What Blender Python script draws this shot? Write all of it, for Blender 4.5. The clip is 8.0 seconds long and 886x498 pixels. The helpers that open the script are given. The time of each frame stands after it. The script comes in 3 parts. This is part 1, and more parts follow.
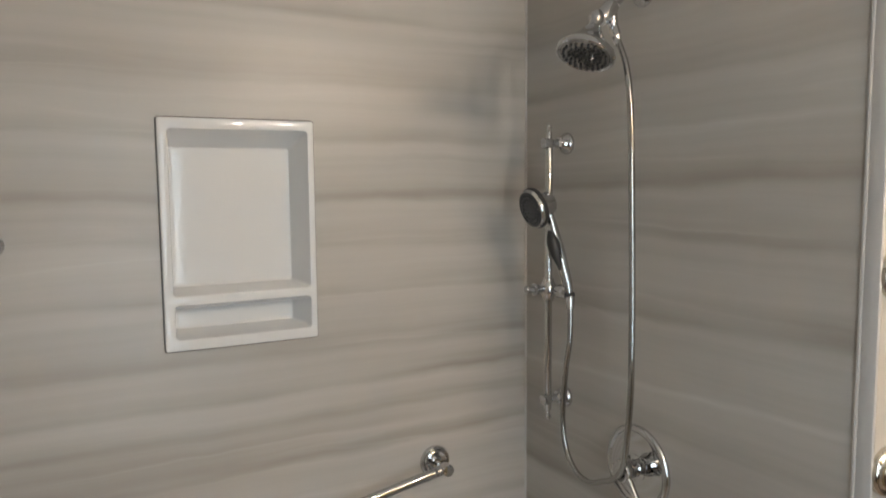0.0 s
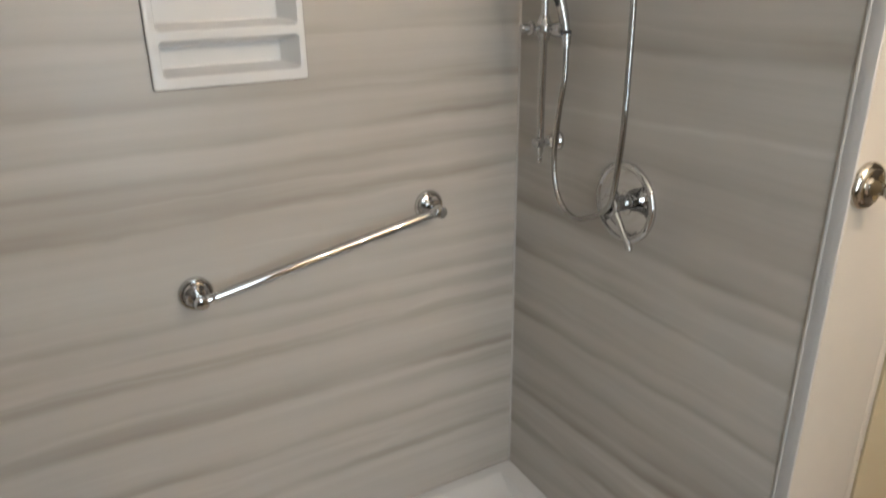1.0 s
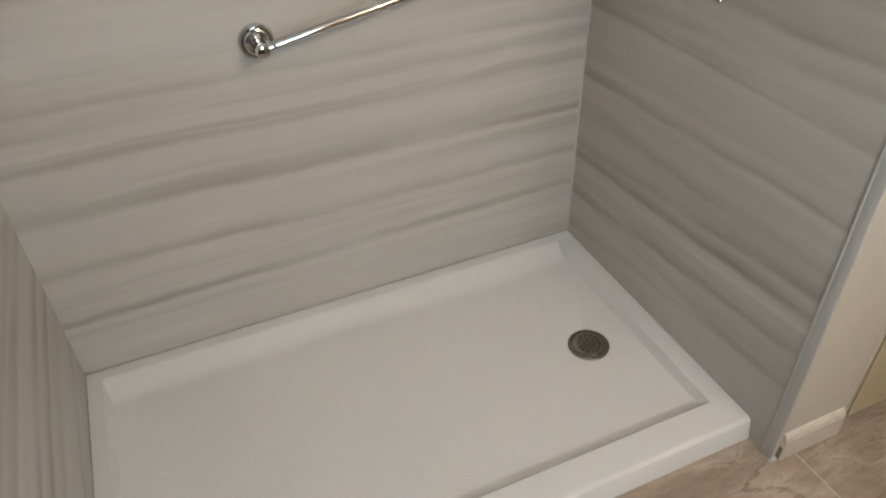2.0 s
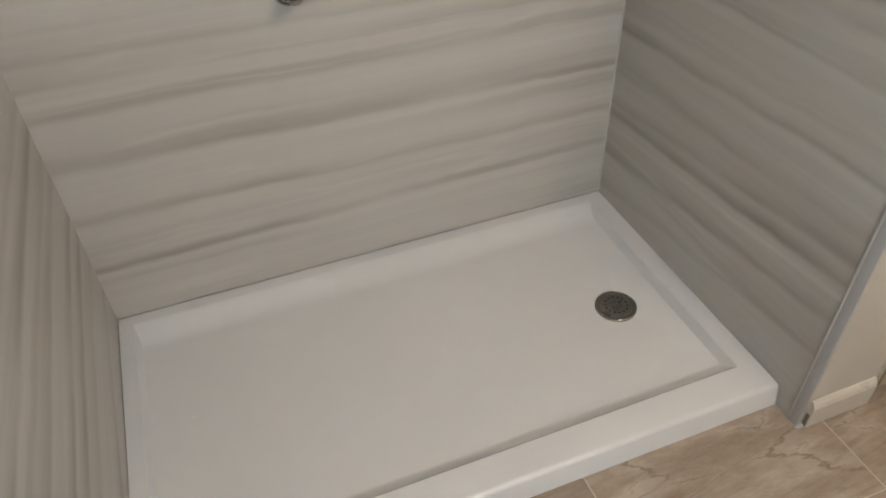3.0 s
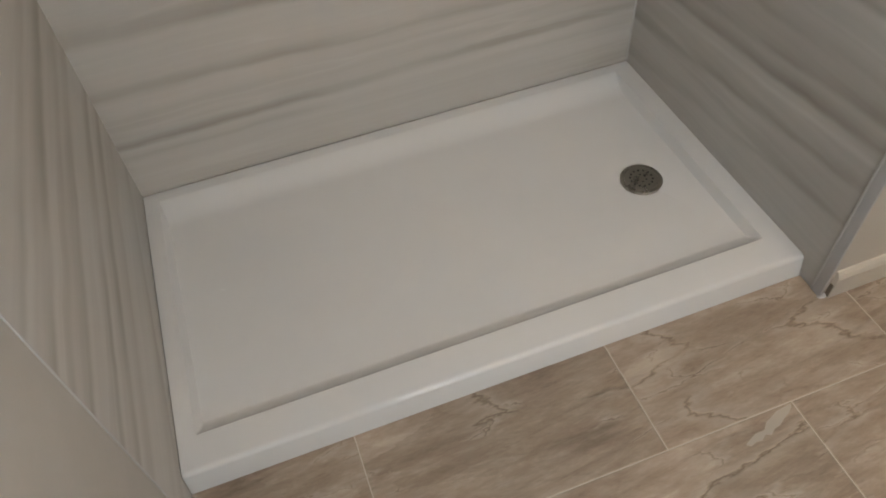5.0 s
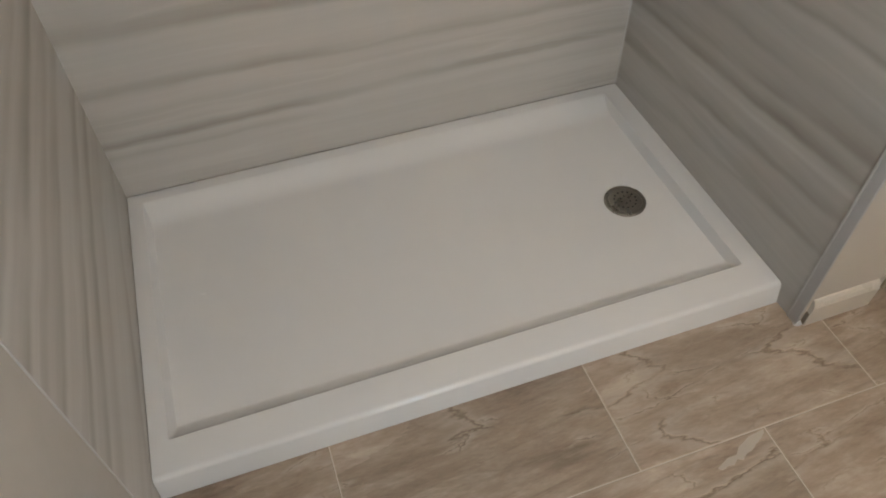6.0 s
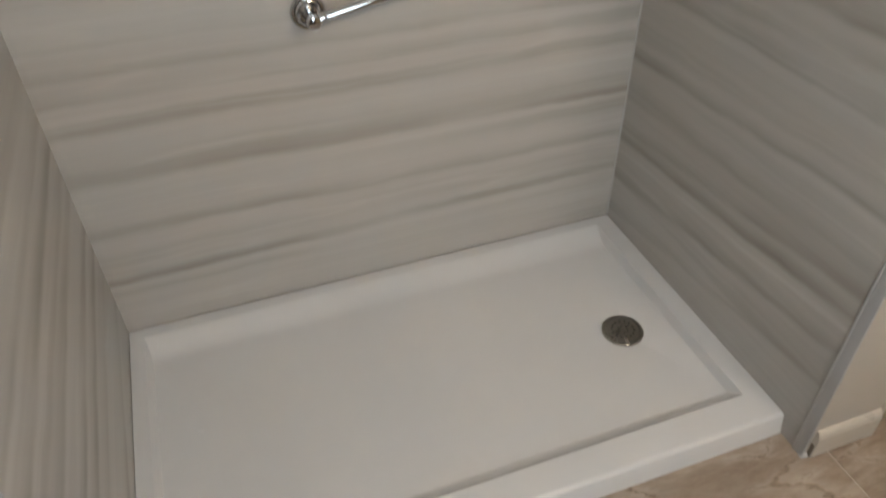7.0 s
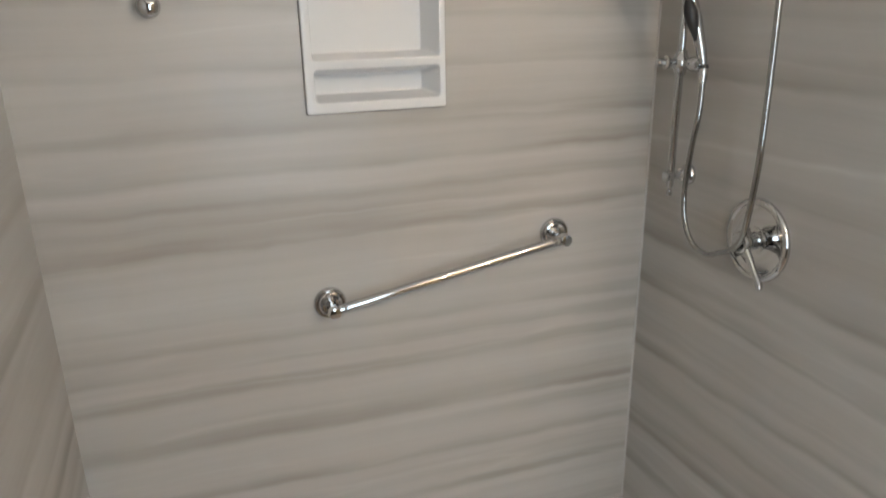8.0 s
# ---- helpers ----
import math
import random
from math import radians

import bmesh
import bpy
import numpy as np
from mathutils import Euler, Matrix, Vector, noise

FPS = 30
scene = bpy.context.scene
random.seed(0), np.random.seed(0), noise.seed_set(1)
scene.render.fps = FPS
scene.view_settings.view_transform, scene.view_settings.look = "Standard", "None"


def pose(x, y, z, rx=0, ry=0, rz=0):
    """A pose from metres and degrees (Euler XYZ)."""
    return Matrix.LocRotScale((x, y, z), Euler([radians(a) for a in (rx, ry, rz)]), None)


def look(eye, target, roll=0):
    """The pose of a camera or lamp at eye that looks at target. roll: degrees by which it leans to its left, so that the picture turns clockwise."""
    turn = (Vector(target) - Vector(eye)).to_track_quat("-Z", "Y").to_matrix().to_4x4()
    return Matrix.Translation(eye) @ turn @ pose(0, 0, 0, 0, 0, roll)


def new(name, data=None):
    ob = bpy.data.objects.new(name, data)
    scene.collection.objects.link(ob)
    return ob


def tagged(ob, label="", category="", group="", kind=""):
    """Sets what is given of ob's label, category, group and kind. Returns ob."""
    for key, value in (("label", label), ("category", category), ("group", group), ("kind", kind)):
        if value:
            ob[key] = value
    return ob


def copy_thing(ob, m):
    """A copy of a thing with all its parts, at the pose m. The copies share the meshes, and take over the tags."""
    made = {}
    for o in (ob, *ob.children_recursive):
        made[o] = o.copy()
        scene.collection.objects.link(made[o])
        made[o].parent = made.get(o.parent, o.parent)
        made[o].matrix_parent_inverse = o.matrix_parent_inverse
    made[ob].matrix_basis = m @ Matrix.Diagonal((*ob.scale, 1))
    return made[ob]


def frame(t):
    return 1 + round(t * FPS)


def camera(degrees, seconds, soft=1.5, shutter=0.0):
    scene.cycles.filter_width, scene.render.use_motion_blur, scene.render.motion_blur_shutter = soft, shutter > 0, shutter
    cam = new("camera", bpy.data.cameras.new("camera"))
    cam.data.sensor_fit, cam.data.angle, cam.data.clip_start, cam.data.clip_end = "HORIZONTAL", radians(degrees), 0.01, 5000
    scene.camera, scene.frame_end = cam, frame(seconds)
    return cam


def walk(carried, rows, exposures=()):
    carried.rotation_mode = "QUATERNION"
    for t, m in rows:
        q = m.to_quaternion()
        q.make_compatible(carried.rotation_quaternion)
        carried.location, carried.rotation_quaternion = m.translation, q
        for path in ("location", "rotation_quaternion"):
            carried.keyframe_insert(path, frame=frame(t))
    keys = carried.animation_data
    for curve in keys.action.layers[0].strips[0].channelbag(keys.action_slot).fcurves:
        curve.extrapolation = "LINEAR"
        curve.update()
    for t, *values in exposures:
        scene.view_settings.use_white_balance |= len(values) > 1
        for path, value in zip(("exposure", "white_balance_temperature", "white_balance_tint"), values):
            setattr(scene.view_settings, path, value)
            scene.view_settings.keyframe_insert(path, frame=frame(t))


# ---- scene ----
import functools

cam = camera(63.0, 8.0, soft=1.8, shutter=0.25)

PATH = [
    (0, (0.424, -1.615, 1.72), (1.349, 0.149, 1.536), -0.5),
    (0.2, (0.413, -1.617, 1.707), (1.356, 0.128, 1.453), -1.0),
    (0.4, (0.416, -1.626, 1.694), (1.358, 0.103, 1.343), -0.5),
    (0.5, (0.412, -1.63, 1.687), (1.348, 0.086, 1.263), -0.7),
    (0.8, (0.4, -1.624, 1.641), (1.314, 0.044, 1.024), -0.8),
    (1, (0.397, -1.626, 1.617), (1.285, 0.002, 0.867), -0.8),
    (1.2, (0.382, -1.623, 1.604), (1.214, -0.037, 0.713), -0.2),
    (1.5, (0.397, -1.622, 1.573), (1.114, -0.088, 0.509), -0.6),
    (1.6, (0.394, -1.619, 1.571), (1.076, -0.094, 0.471), -0.8),
    (2, (0.382, -1.628, 1.531), (0.992, -0.181, 0.292), -1.7),
    (2.2, (0.385, -1.629, 1.523), (0.962, -0.199, 0.25), -2.3),
    (3.3, (0.38, -1.64, 1.506), (0.873, -0.228, 0.178), -2.2),
    (3.5, (0.384, -1.649, 1.504), (0.861, -0.25, 0.157), -2.7),
    (4, (0.367, -1.637, 1.494), (0.795, -0.332, 0.04), -3.8),
    (4.5, (0.371, -1.64, 1.483), (0.732, -0.405, -0.048), -5.5),
    (4.7, (0.372, -1.64, 1.479), (0.722, -0.412, -0.06), -5.7),
    (5.8, (0.382, -1.644, 1.486), (0.815, -0.407, -0.024), -1.1),
    (6, (0.38, -1.643, 1.488), (0.793, -0.405, -0.027), -1.1),
    (6.5, (0.369, -1.628, 1.507), (0.809, -0.37, 0.016), -1.1),
    (7, (0.368, -1.628, 1.538), (0.876, -0.184, 0.251), -1.0),
    (7.2, (0.375, -1.637, 1.55), (0.911, -0.094, 0.397), -1.6),
    (7.5, (0.385, -1.651, 1.582), (0.946, 0.017, 0.632), -1.4),
    (7.6, (0.383, -1.663, 1.591), (0.942, 0.039, 0.702), -1.3),
    (8, (0.37, -1.674, 1.623), (0.962, 0.115, 0.954), -1.0),
]
EXPOSURES = [(0.0, -0.22, 6460, 10), (0.5, -0.18, 6490, 10.2), (1.0, -0.01, 6560, 10.5), (1.5, 0.08, 6550, 10.5), (2.0, 0.12, 6550, 10.4), (3.5, 0.0, 6510, 10.3),
             (4.0, -0.08, 6540, 10.4), (4.5, -0.12, 6540, 10.5), (6.0, -0.15, 6540, 10.5), (6.5, -0.15, 6530, 10.5), (7.0, -0.08, 6470, 10.3), (7.5, 0.03, 6400, 10.3),
             (8.0, 0.0, 6340, 10.3)]
walk(cam, [(t, look(eye, target, roll)) for t, eye, target, roll in PATH],
     exposures=EXPOSURES)

# ---------------------------------------------------------------- sizes
W = 1.524          # alcove width
FRONT = -0.957     # front end of the side panels
CEIL = 2.44
ROOM_X = 2.75
ROOM_Y = -2.27
WALL_F = FRONT + 0.004   # face of the wall beside the shower
PAN_F = -0.862     # front of the shower base
NX0, NX1, NZ0, NZ1 = 0.602, 0.936, 1.364, 1.860   # recessed shelf, outer rim

# ---------------------------------------------------------------- world and light
world = bpy.data.worlds.new("sky")
scene.world = world
world.use_nodes = True
wn = world.node_tree
sky = wn.nodes.new("ShaderNodeTexSky")
sky.sky_type, sky.sun_disc = "NISHITA", False
sky.sun_elevation, sky.sun_rotation = radians(35), radians(200)
wn.links.new(sky.outputs[0], wn.nodes["Background"].inputs[0])
wn.nodes["Background"].inputs[1].default_value = 0.10

BULB = 348.0
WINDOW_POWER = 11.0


# ---------------------------------------------------------------- material helpers
def mat(name):
    m = bpy.data.materials.new(name)
    m.use_nodes = True
    return m, m.node_tree, m.node_tree.nodes["Principled BSDF"]


def nd(nt, kind, **props):
    n = nt.nodes.new(kind)
    for key, value in props.items():
        if key in n.inputs:
            n.inputs[key].default_value = value
    return n


def math_node(nt, op, a, b=0.0, clamp=False):
    n = nt.nodes.new("ShaderNodeMath")
    n.operation, n.use_clamp = op, clamp
    for i, v in enumerate((a, b)):
        if isinstance(v, (int, float)):
            n.inputs[i].default_value = v
        else:
            nt.links.new(v, n.inputs[i])
    return n.outputs[0]


def noise_tex(nt, vec, scale, detail=3.0, rough=0.55, distort=0.0):
    n = nd(nt, "ShaderNodeTexNoise", Scale=scale, Detail=detail, Roughness=rough, Distortion=distort)
    nt.links.new(vec, n.inputs["Vector"])
    return n.outputs["Fac"]


def mapped(nt, scale=(1, 1, 1), loc=(0, 0, 0), rot=(0, 0, 0), source="Object"):
    tc = nt.nodes.new("ShaderNodeTexCoord")
    mp = nt.nodes.new("ShaderNodeMapping")
    mp.inputs["Scale"].default_value, mp.inputs["Location"].default_value = scale, loc
    mp.inputs["Rotation"].default_value = rot
    nt.links.new(tc.outputs[source], mp.inputs["Vector"])
    return mp.outputs[0]


def ramp(nt, fac, stops, smooth=False):
    r = nt.nodes.new("ShaderNodeValToRGB")
    r.color_ramp.interpolation = "EASE" if smooth else "LINEAR"
    while len(r.color_ramp.elements) < len(stops):
        r.color_ramp.elements.new(0.5)
    for e, (p, c) in zip(r.color_ramp.elements, stops):
        e.position = p
        e.color = (*c, 1) if isinstance(c, tuple) else (c, c, c, 1)
    nt.links.new(fac, r.inputs[0])
    return r.outputs[0]


def bump(nt, bsdf, height, strength, dist=0.002):
    b = nd(nt, "ShaderNodeBump", Strength=strength, Distance=dist)
    nt.links.new(height, b.inputs["Height"])
    nt.links.new(b.outputs[0], bsdf.inputs["Normal"])


def paint(name, color, rough=0.5, speck=0.04, grain=0.08, scale=220):
    """Plain painted or moulded surface: faint blotches and a fine grain."""
    m, nt, b = mat(name)
    v = mapped(nt)
    f = noise_tex(nt, v, 3.0, 4)
    c0 = tuple(x * (1 - speck) for x in color)
    c1 = tuple(min(1, x * (1 + speck)) for x in color)
    nt.links.new(ramp(nt, f, [(0.3, c0), (0.7, c1)]), b.inputs["Base Color"])
    fr = math_node(nt, "SUBTRACT", noise_tex(nt, v, 14.0, 2), 0.5)
    nt.links.new(math_node(nt, "ADD", math_node(nt, "MULTIPLY", fr, rough * 0.5), rough), b.inputs["Roughness"])
    bump(nt, b, noise_tex(nt, v, scale, 2), grain, 0.001)
    return m


def metal(name, color, rough):
    m, nt, b = mat(name)
    b.inputs["Metallic"].default_value = 1.0
    b.inputs["Base Color"].default_value = (*color, 1)
    v = mapped(nt)
    f = noise_tex(nt, v, 30.0, 3)
    nt.links.new(math_node(nt, "ADD", math_node(nt, "MULTIPLY", f, rough), rough * 0.5), b.inputs["Roughness"])
    return m


def veined_panel(name, veins, along, lo, hi, seed, gain=1.0, deep=1.0, streaks=(0.0, 0.0)):
    """Wall panel printed like a linear-veined stone. Each vein: its height at both ends of the panel, its depth (below 0: a pale thread) and how far it fades upwards."""
    m, nt, b = mat(name)
    tc = nt.nodes.new("ShaderNodeTexCoord")
    sep = nt.nodes.new("ShaderNodeSeparateXYZ")
    nt.links.new(tc.outputs["Object"], sep.inputs[0])
    run, z = sep.outputs[along], sep.outputs[2]
    share = math_node(nt, "DIVIDE", math_node(nt, "SUBTRACT", run, lo), hi - lo, True)

    def sheet(height, shift):
        comb = nt.nodes.new("ShaderNodeCombineXYZ")
        nt.links.new(math_node(nt, "ADD", run, shift), comb.inputs[0])
        nt.links.new(height, comb.inputs[1])
        return comb.outputs[0]

    def stretched(flat, sx, sz, detail=3, rough=0.55, distort=0.0):
        mp = nt.nodes.new("ShaderNodeMapping")
        mp.inputs["Scale"].default_value = (sx, sz, 1)
        nt.links.new(flat, mp.inputs[0])
        return noise_tex(nt, mp.outputs[0], 1.0, detail, rough, distort)

    def centred(v, scale):
        return math_node(nt, "MULTIPLY", math_node(nt, "SUBTRACT", v, 0.5), scale)

    def add(*terms):
        return functools.reduce(lambda p, q: math_node(nt, "ADD", p, q), terms)

    plain = sheet(z, seed)
    zz = add(z, centred(stretched(plain, 2.2, 1.8, 2), 0.026), centred(stretched(plain, 6, 7, 2), 0.014), centred(stretched(plain, 16, 30, 2), 0.006))
    swell = math_node(nt, "MAXIMUM", add(math_node(nt, "MULTIPLY", stretched(plain, 2.0, 11, 2), 2.9), -0.52), 0.12)
    total = None
    low, high = -0.030, 0.130
    for z0, z1, depth, fade in veins:
        line = math_node(nt, "ADD", math_node(nt, "MULTIPLY", share, z1 - z0), z0 + low)
        pos = math_node(nt, "DIVIDE", math_node(nt, "SUBTRACT", zz, line), high - low, True)
        if depth > 0:
            stops = [(low, 0.5), (-0.014, 0.59), (-0.007, 0.51), (0.003, 0.16), (0.009, 0.05), (0.014 + fade * 0.35, 0.20), (0.014 + fade, 0.40), (0.025 + fade * 2, 0.5)]
        else:
            stops = [(-0.010, 0.5), (0.0, 0.0), (0.003, 0.0), (0.006 + fade, 0.5)]
        profile = ramp(nt, pos, [((h - low) / (high - low), v) for h, v in stops])
        term = math_node(nt, "MULTIPLY", math_node(nt, "SUBTRACT", profile, 0.5), 1.75 * depth * deep)
        total = term if total is None else math_node(nt, "ADD", total, term)
    total = math_node(nt, "MULTIPLY", total, swell)
    # broad bands, medium streaks and fine lines that follow the veins
    follow = sheet(zz, seed * 1.7)
    broad = centred(stretched(follow, 0.55, 5.0, 2, 0.5), 0.54 * gain)
    mid = centred(stretched(follow, 0.6, 17.0, 2, 0.5, 0.3), 0.19 * gain)
    fine = centred(stretched(follow, 1.2, 70.0, 2, 0.5), 0.13 * gain)
    # a flank of the panel where the streaks crowd together
    crowd = ramp(nt, share, [(streaks[0], 0.0), (streaks[1], 1.0)], True) if streaks[1] else 0.0
    crowded = math_node(nt, "MULTIPLY", centred(stretched(follow, 0.8, 34.0, 2, 0.5), 0.46), crowd)
    # thin pale threads that run, pinch and fade
    thread = math_node(nt, "ABSOLUTE", math_node(nt, "SUBTRACT", stretched(follow, 0.55, 8.5, 2, 0.5), 0.5))
    thread = math_node(nt, "MULTIPLY", ramp(nt, thread, [(0.0, 1.0), (0.018, 0.35), (0.05, 0.0)]), ramp(nt, stretched(follow, 1.5, 5.0, 1), [(0.42, 0.0), (0.62, 1.0)]))
    total = add(total, broad, mid, fine, crowded, math_node(nt, "MULTIPLY", thread, 0.11 * gain))
    tone = math_node(nt, "ADD", total, 0.60, True)
    col = ramp(nt, tone, [(0.0, (0.205, 0.177, 0.148)), (0.30, (0.322, 0.292, 0.260)), (0.60, (0.452, 0.428, 0.402)),
                          (0.80, (0.512, 0.492, 0.468)), (1.0, (0.59, 0.575, 0.55))])
    # slow drift between warmer and cooler grey
    hue = stretched(follow, 0.8, 3.1, 2)
    mix = nt.nodes.new("ShaderNodeMix")
    mix.data_type, mix.blend_type = "RGBA", "MULTIPLY"
    mix.inputs[0].default_value = 1.0
    nt.links.new(col, mix.inputs[6])
    nt.links.new(ramp(nt, hue, [(0.25, (1.0, 0.975, 0.94)), (0.75, (0.970, 0.990, 0.985))]), mix.inputs[7])
    nt.links.new(mix.outputs[2], b.inputs["Base Color"])
    rough = math_node(nt, "MULTIPLY", stretched(plain, 3, 5, 1), 0.10)
    nt.links.new(math_node(nt, "ADD", rough, 0.30), b.inputs["Roughness"])
    b.inputs["Specular IOR Level"].default_value = 0.40
    bump(nt, b, stretched(plain, 6, 120, 3), 0.05, 0.001)
    return m


BACK_VEINS = [(0.190, 0.198, 0.12, 0.015), (0.234, 0.252, 0.46, 0.016), (0.300, 0.302, 0.10, 0.02), (0.394, 0.368, 0.30, 0.020), (0.545, 0.525, 0.34, 0.040),
              (0.683, 0.678, 0.26, 0.030), (0.758, 0.748, 0.28, 0.030), (0.812, 0.812, 0.26, 0.020), (0.880, 0.880, 0.10, 0.03), (1.050, 1.082, 0.38, 0.028),
              (1.120, 1.122, 0.12, 0.02), (1.162, 1.162, 0.18, 0.018), (1.225, 1.240, 0.28, 0.026), (1.322, 1.320, 0.24, 0.030), (1.464, 1.447, 0.28, 0.022),
              (1.615, 1.548, 0.18, 0.05), (1.684, 1.676, 0.36, 0.014), (1.828, 1.804, 0.26, 0.03), (1.955, 1.945, 0.10, 0.03), (2.110, 2.094, 0.32, 0.03),
              (0.722, 0.716, -0.12, 0.006), (0.500, 0.512, -0.14, 0.008)]
RIGHT_VEINS = [(0.235, 0.100, 0.20, 0.03), (0.338, 0.226, 0.24, 0.025), (0.438, 0.353, 0.36, 0.030), (0.408, 0.318, -0.20, 0.008), (0.497, 0.395, 0.22, 0.025),
               (0.560, 0.500, 0.10, 0.03), (0.680, 0.628, 0.40, 0.028), (0.730, 0.690, 0.14, 0.02), (0.840, 0.830, 0.32, 0.035), (0.992, 0.962, 0.26, 0.04),
               (0.945, 0.850, 0.16, 0.03), (1.070, 1.040, 0.10, 0.03), (1.200, 1.160, 0.10, 0.03), (1.303, 1.248, -0.18, 0.006), (1.440, 1.410, 0.22, 0.03),
               (1.597, 1.605, 0.15, 0.03), (1.720, 1.698, 0.24, 0.025), (1.830, 1.800, -0.10, 0.01), (1.935, 1.924, 0.22, 0.03), (2.080, 2.060, 0.12, 0.03)]
LEFT_VEINS = [(0.060, 0.172, 0.22, 0.02), (0.235, 0.285, 0.18, 0.02), (0.300, 0.364, 0.36, 0.018), (0.372, 0.432, 0.40, 0.025), (0.490, 0.538, 0.32, 0.03),
              (0.560, 0.592, 0.22, 0.02), (0.617, 0.668, 0.38, 0.03), (0.705, 0.736, 0.30, 0.03), (0.800, 0.830, 0.22, 0.03), (1.000, 1.030, 0.28, 0.04),
              (1.200, 1.220, 0.22, 0.04), (1.450, 1.470, 0.26, 0.03), (1.670, 1.680, 0.26, 0.03), (1.900, 1.900, 0.22, 0.04)]
M_BACK = veined_panel("veined_stone_back", BACK_VEINS, 0, 0.0, W, 3.1, 1.0, 0.80, (0.62, 0.95))
M_RIGHT = veined_panel("veined_stone_right", RIGHT_VEINS, 1, -0.96, 0.0, 17.3, 1.12, 1.10)
M_LEFT = veined_panel("veined_stone_left", LEFT_VEINS, 1, -0.96, 0.0, 23.4, 1.05, 1.0)
M_ACRYLIC = paint("white_acrylic", (0.64, 0.636, 0.63), 0.24, 0.012, 0.02)
M_RIM = paint("glossy_white_acrylic", (0.64, 0.636, 0.63), 0.11, 0.012, 0.02)
M_ACRYLIC.node_tree.nodes["Principled BSDF"].inputs["Specular IOR Level"].default_value = 0.5
M_NICHE = paint("white_gloss_moulding", (0.70, 0.697, 0.692), 0.06, 0.012, 0.09, 45)
M_TRIM = paint("grey_trim_strip", (0.46, 0.45, 0.44), 0.55, 0.05, 0.05)
M_TRIM_EDGE = paint("pale_sealant_bead", (0.49, 0.48, 0.465), 0.6, 0.04, 0.05)
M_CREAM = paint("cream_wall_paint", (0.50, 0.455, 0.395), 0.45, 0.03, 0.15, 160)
# the same cream paint, darkened to carry the left wall's shade in its colour
M_CREAM_SHADE = paint("shaded_cream_wall_paint", (0.40, 0.365, 0.32), 0.45, 0.04, 0.15, 160)
M_TAUPE = paint("dark_taupe_wall_paint", (0.12, 0.105, 0.09), 0.6, 0.03, 0.15, 160)
M_DOOR = paint("yellowed_door_paint", (0.50, 0.42, 0.28), 0.40, 0.03, 0.06)
M_BASE = paint("cream_gloss_paint", (0.56, 0.51, 0.44), 0.30, 0.04, 0.05)
M_CEIL = paint("white_ceiling_paint", (0.87, 0.86, 0.83), 0.7, 0.02, 0.15)
M_CHROME = metal("chrome", (0.59, 0.59, 0.595), 0.035)
M_HOSE = metal("chrome_hose", (0.40, 0.395, 0.385), 0.09)
M_NICKEL = metal("warm_nickel", (0.60, 0.56, 0.49), 0.06)
M_DRAIN = metal("dull_drain_metal", (0.30, 0.28, 0.25), 0.30)
# dark colour for the shadow line round the niche flange
M_NICHE_SHADE = paint("grey_brown_niche_shade", (0.16, 0.14, 0.125), 0.6, 0.05, 0.1)
M_DARK = paint("dark_rubber", (0.025, 0.024, 0.024), 0.45, 0.1, 0.05)
M_GREYFACE = paint("grey_spray_face", (0.055, 0.055, 0.058), 0.30, 0.06, 0.05)
M_GROUT = paint("pale_grout", (0.50, 0.44, 0.37), 0.85, 0.08, 0.4, 400)
M_SMEAR = paint("pale_smear", (0.37, 0.325, 0.28), 0.7, 0.12, 0.3, 300)
# dark colour standing for the shade inside narrow gaps
M_SHADOW_GAP = paint("shaded_gap", (0.22, 0.18, 0.14), 0.8, 0.1, 0.2)


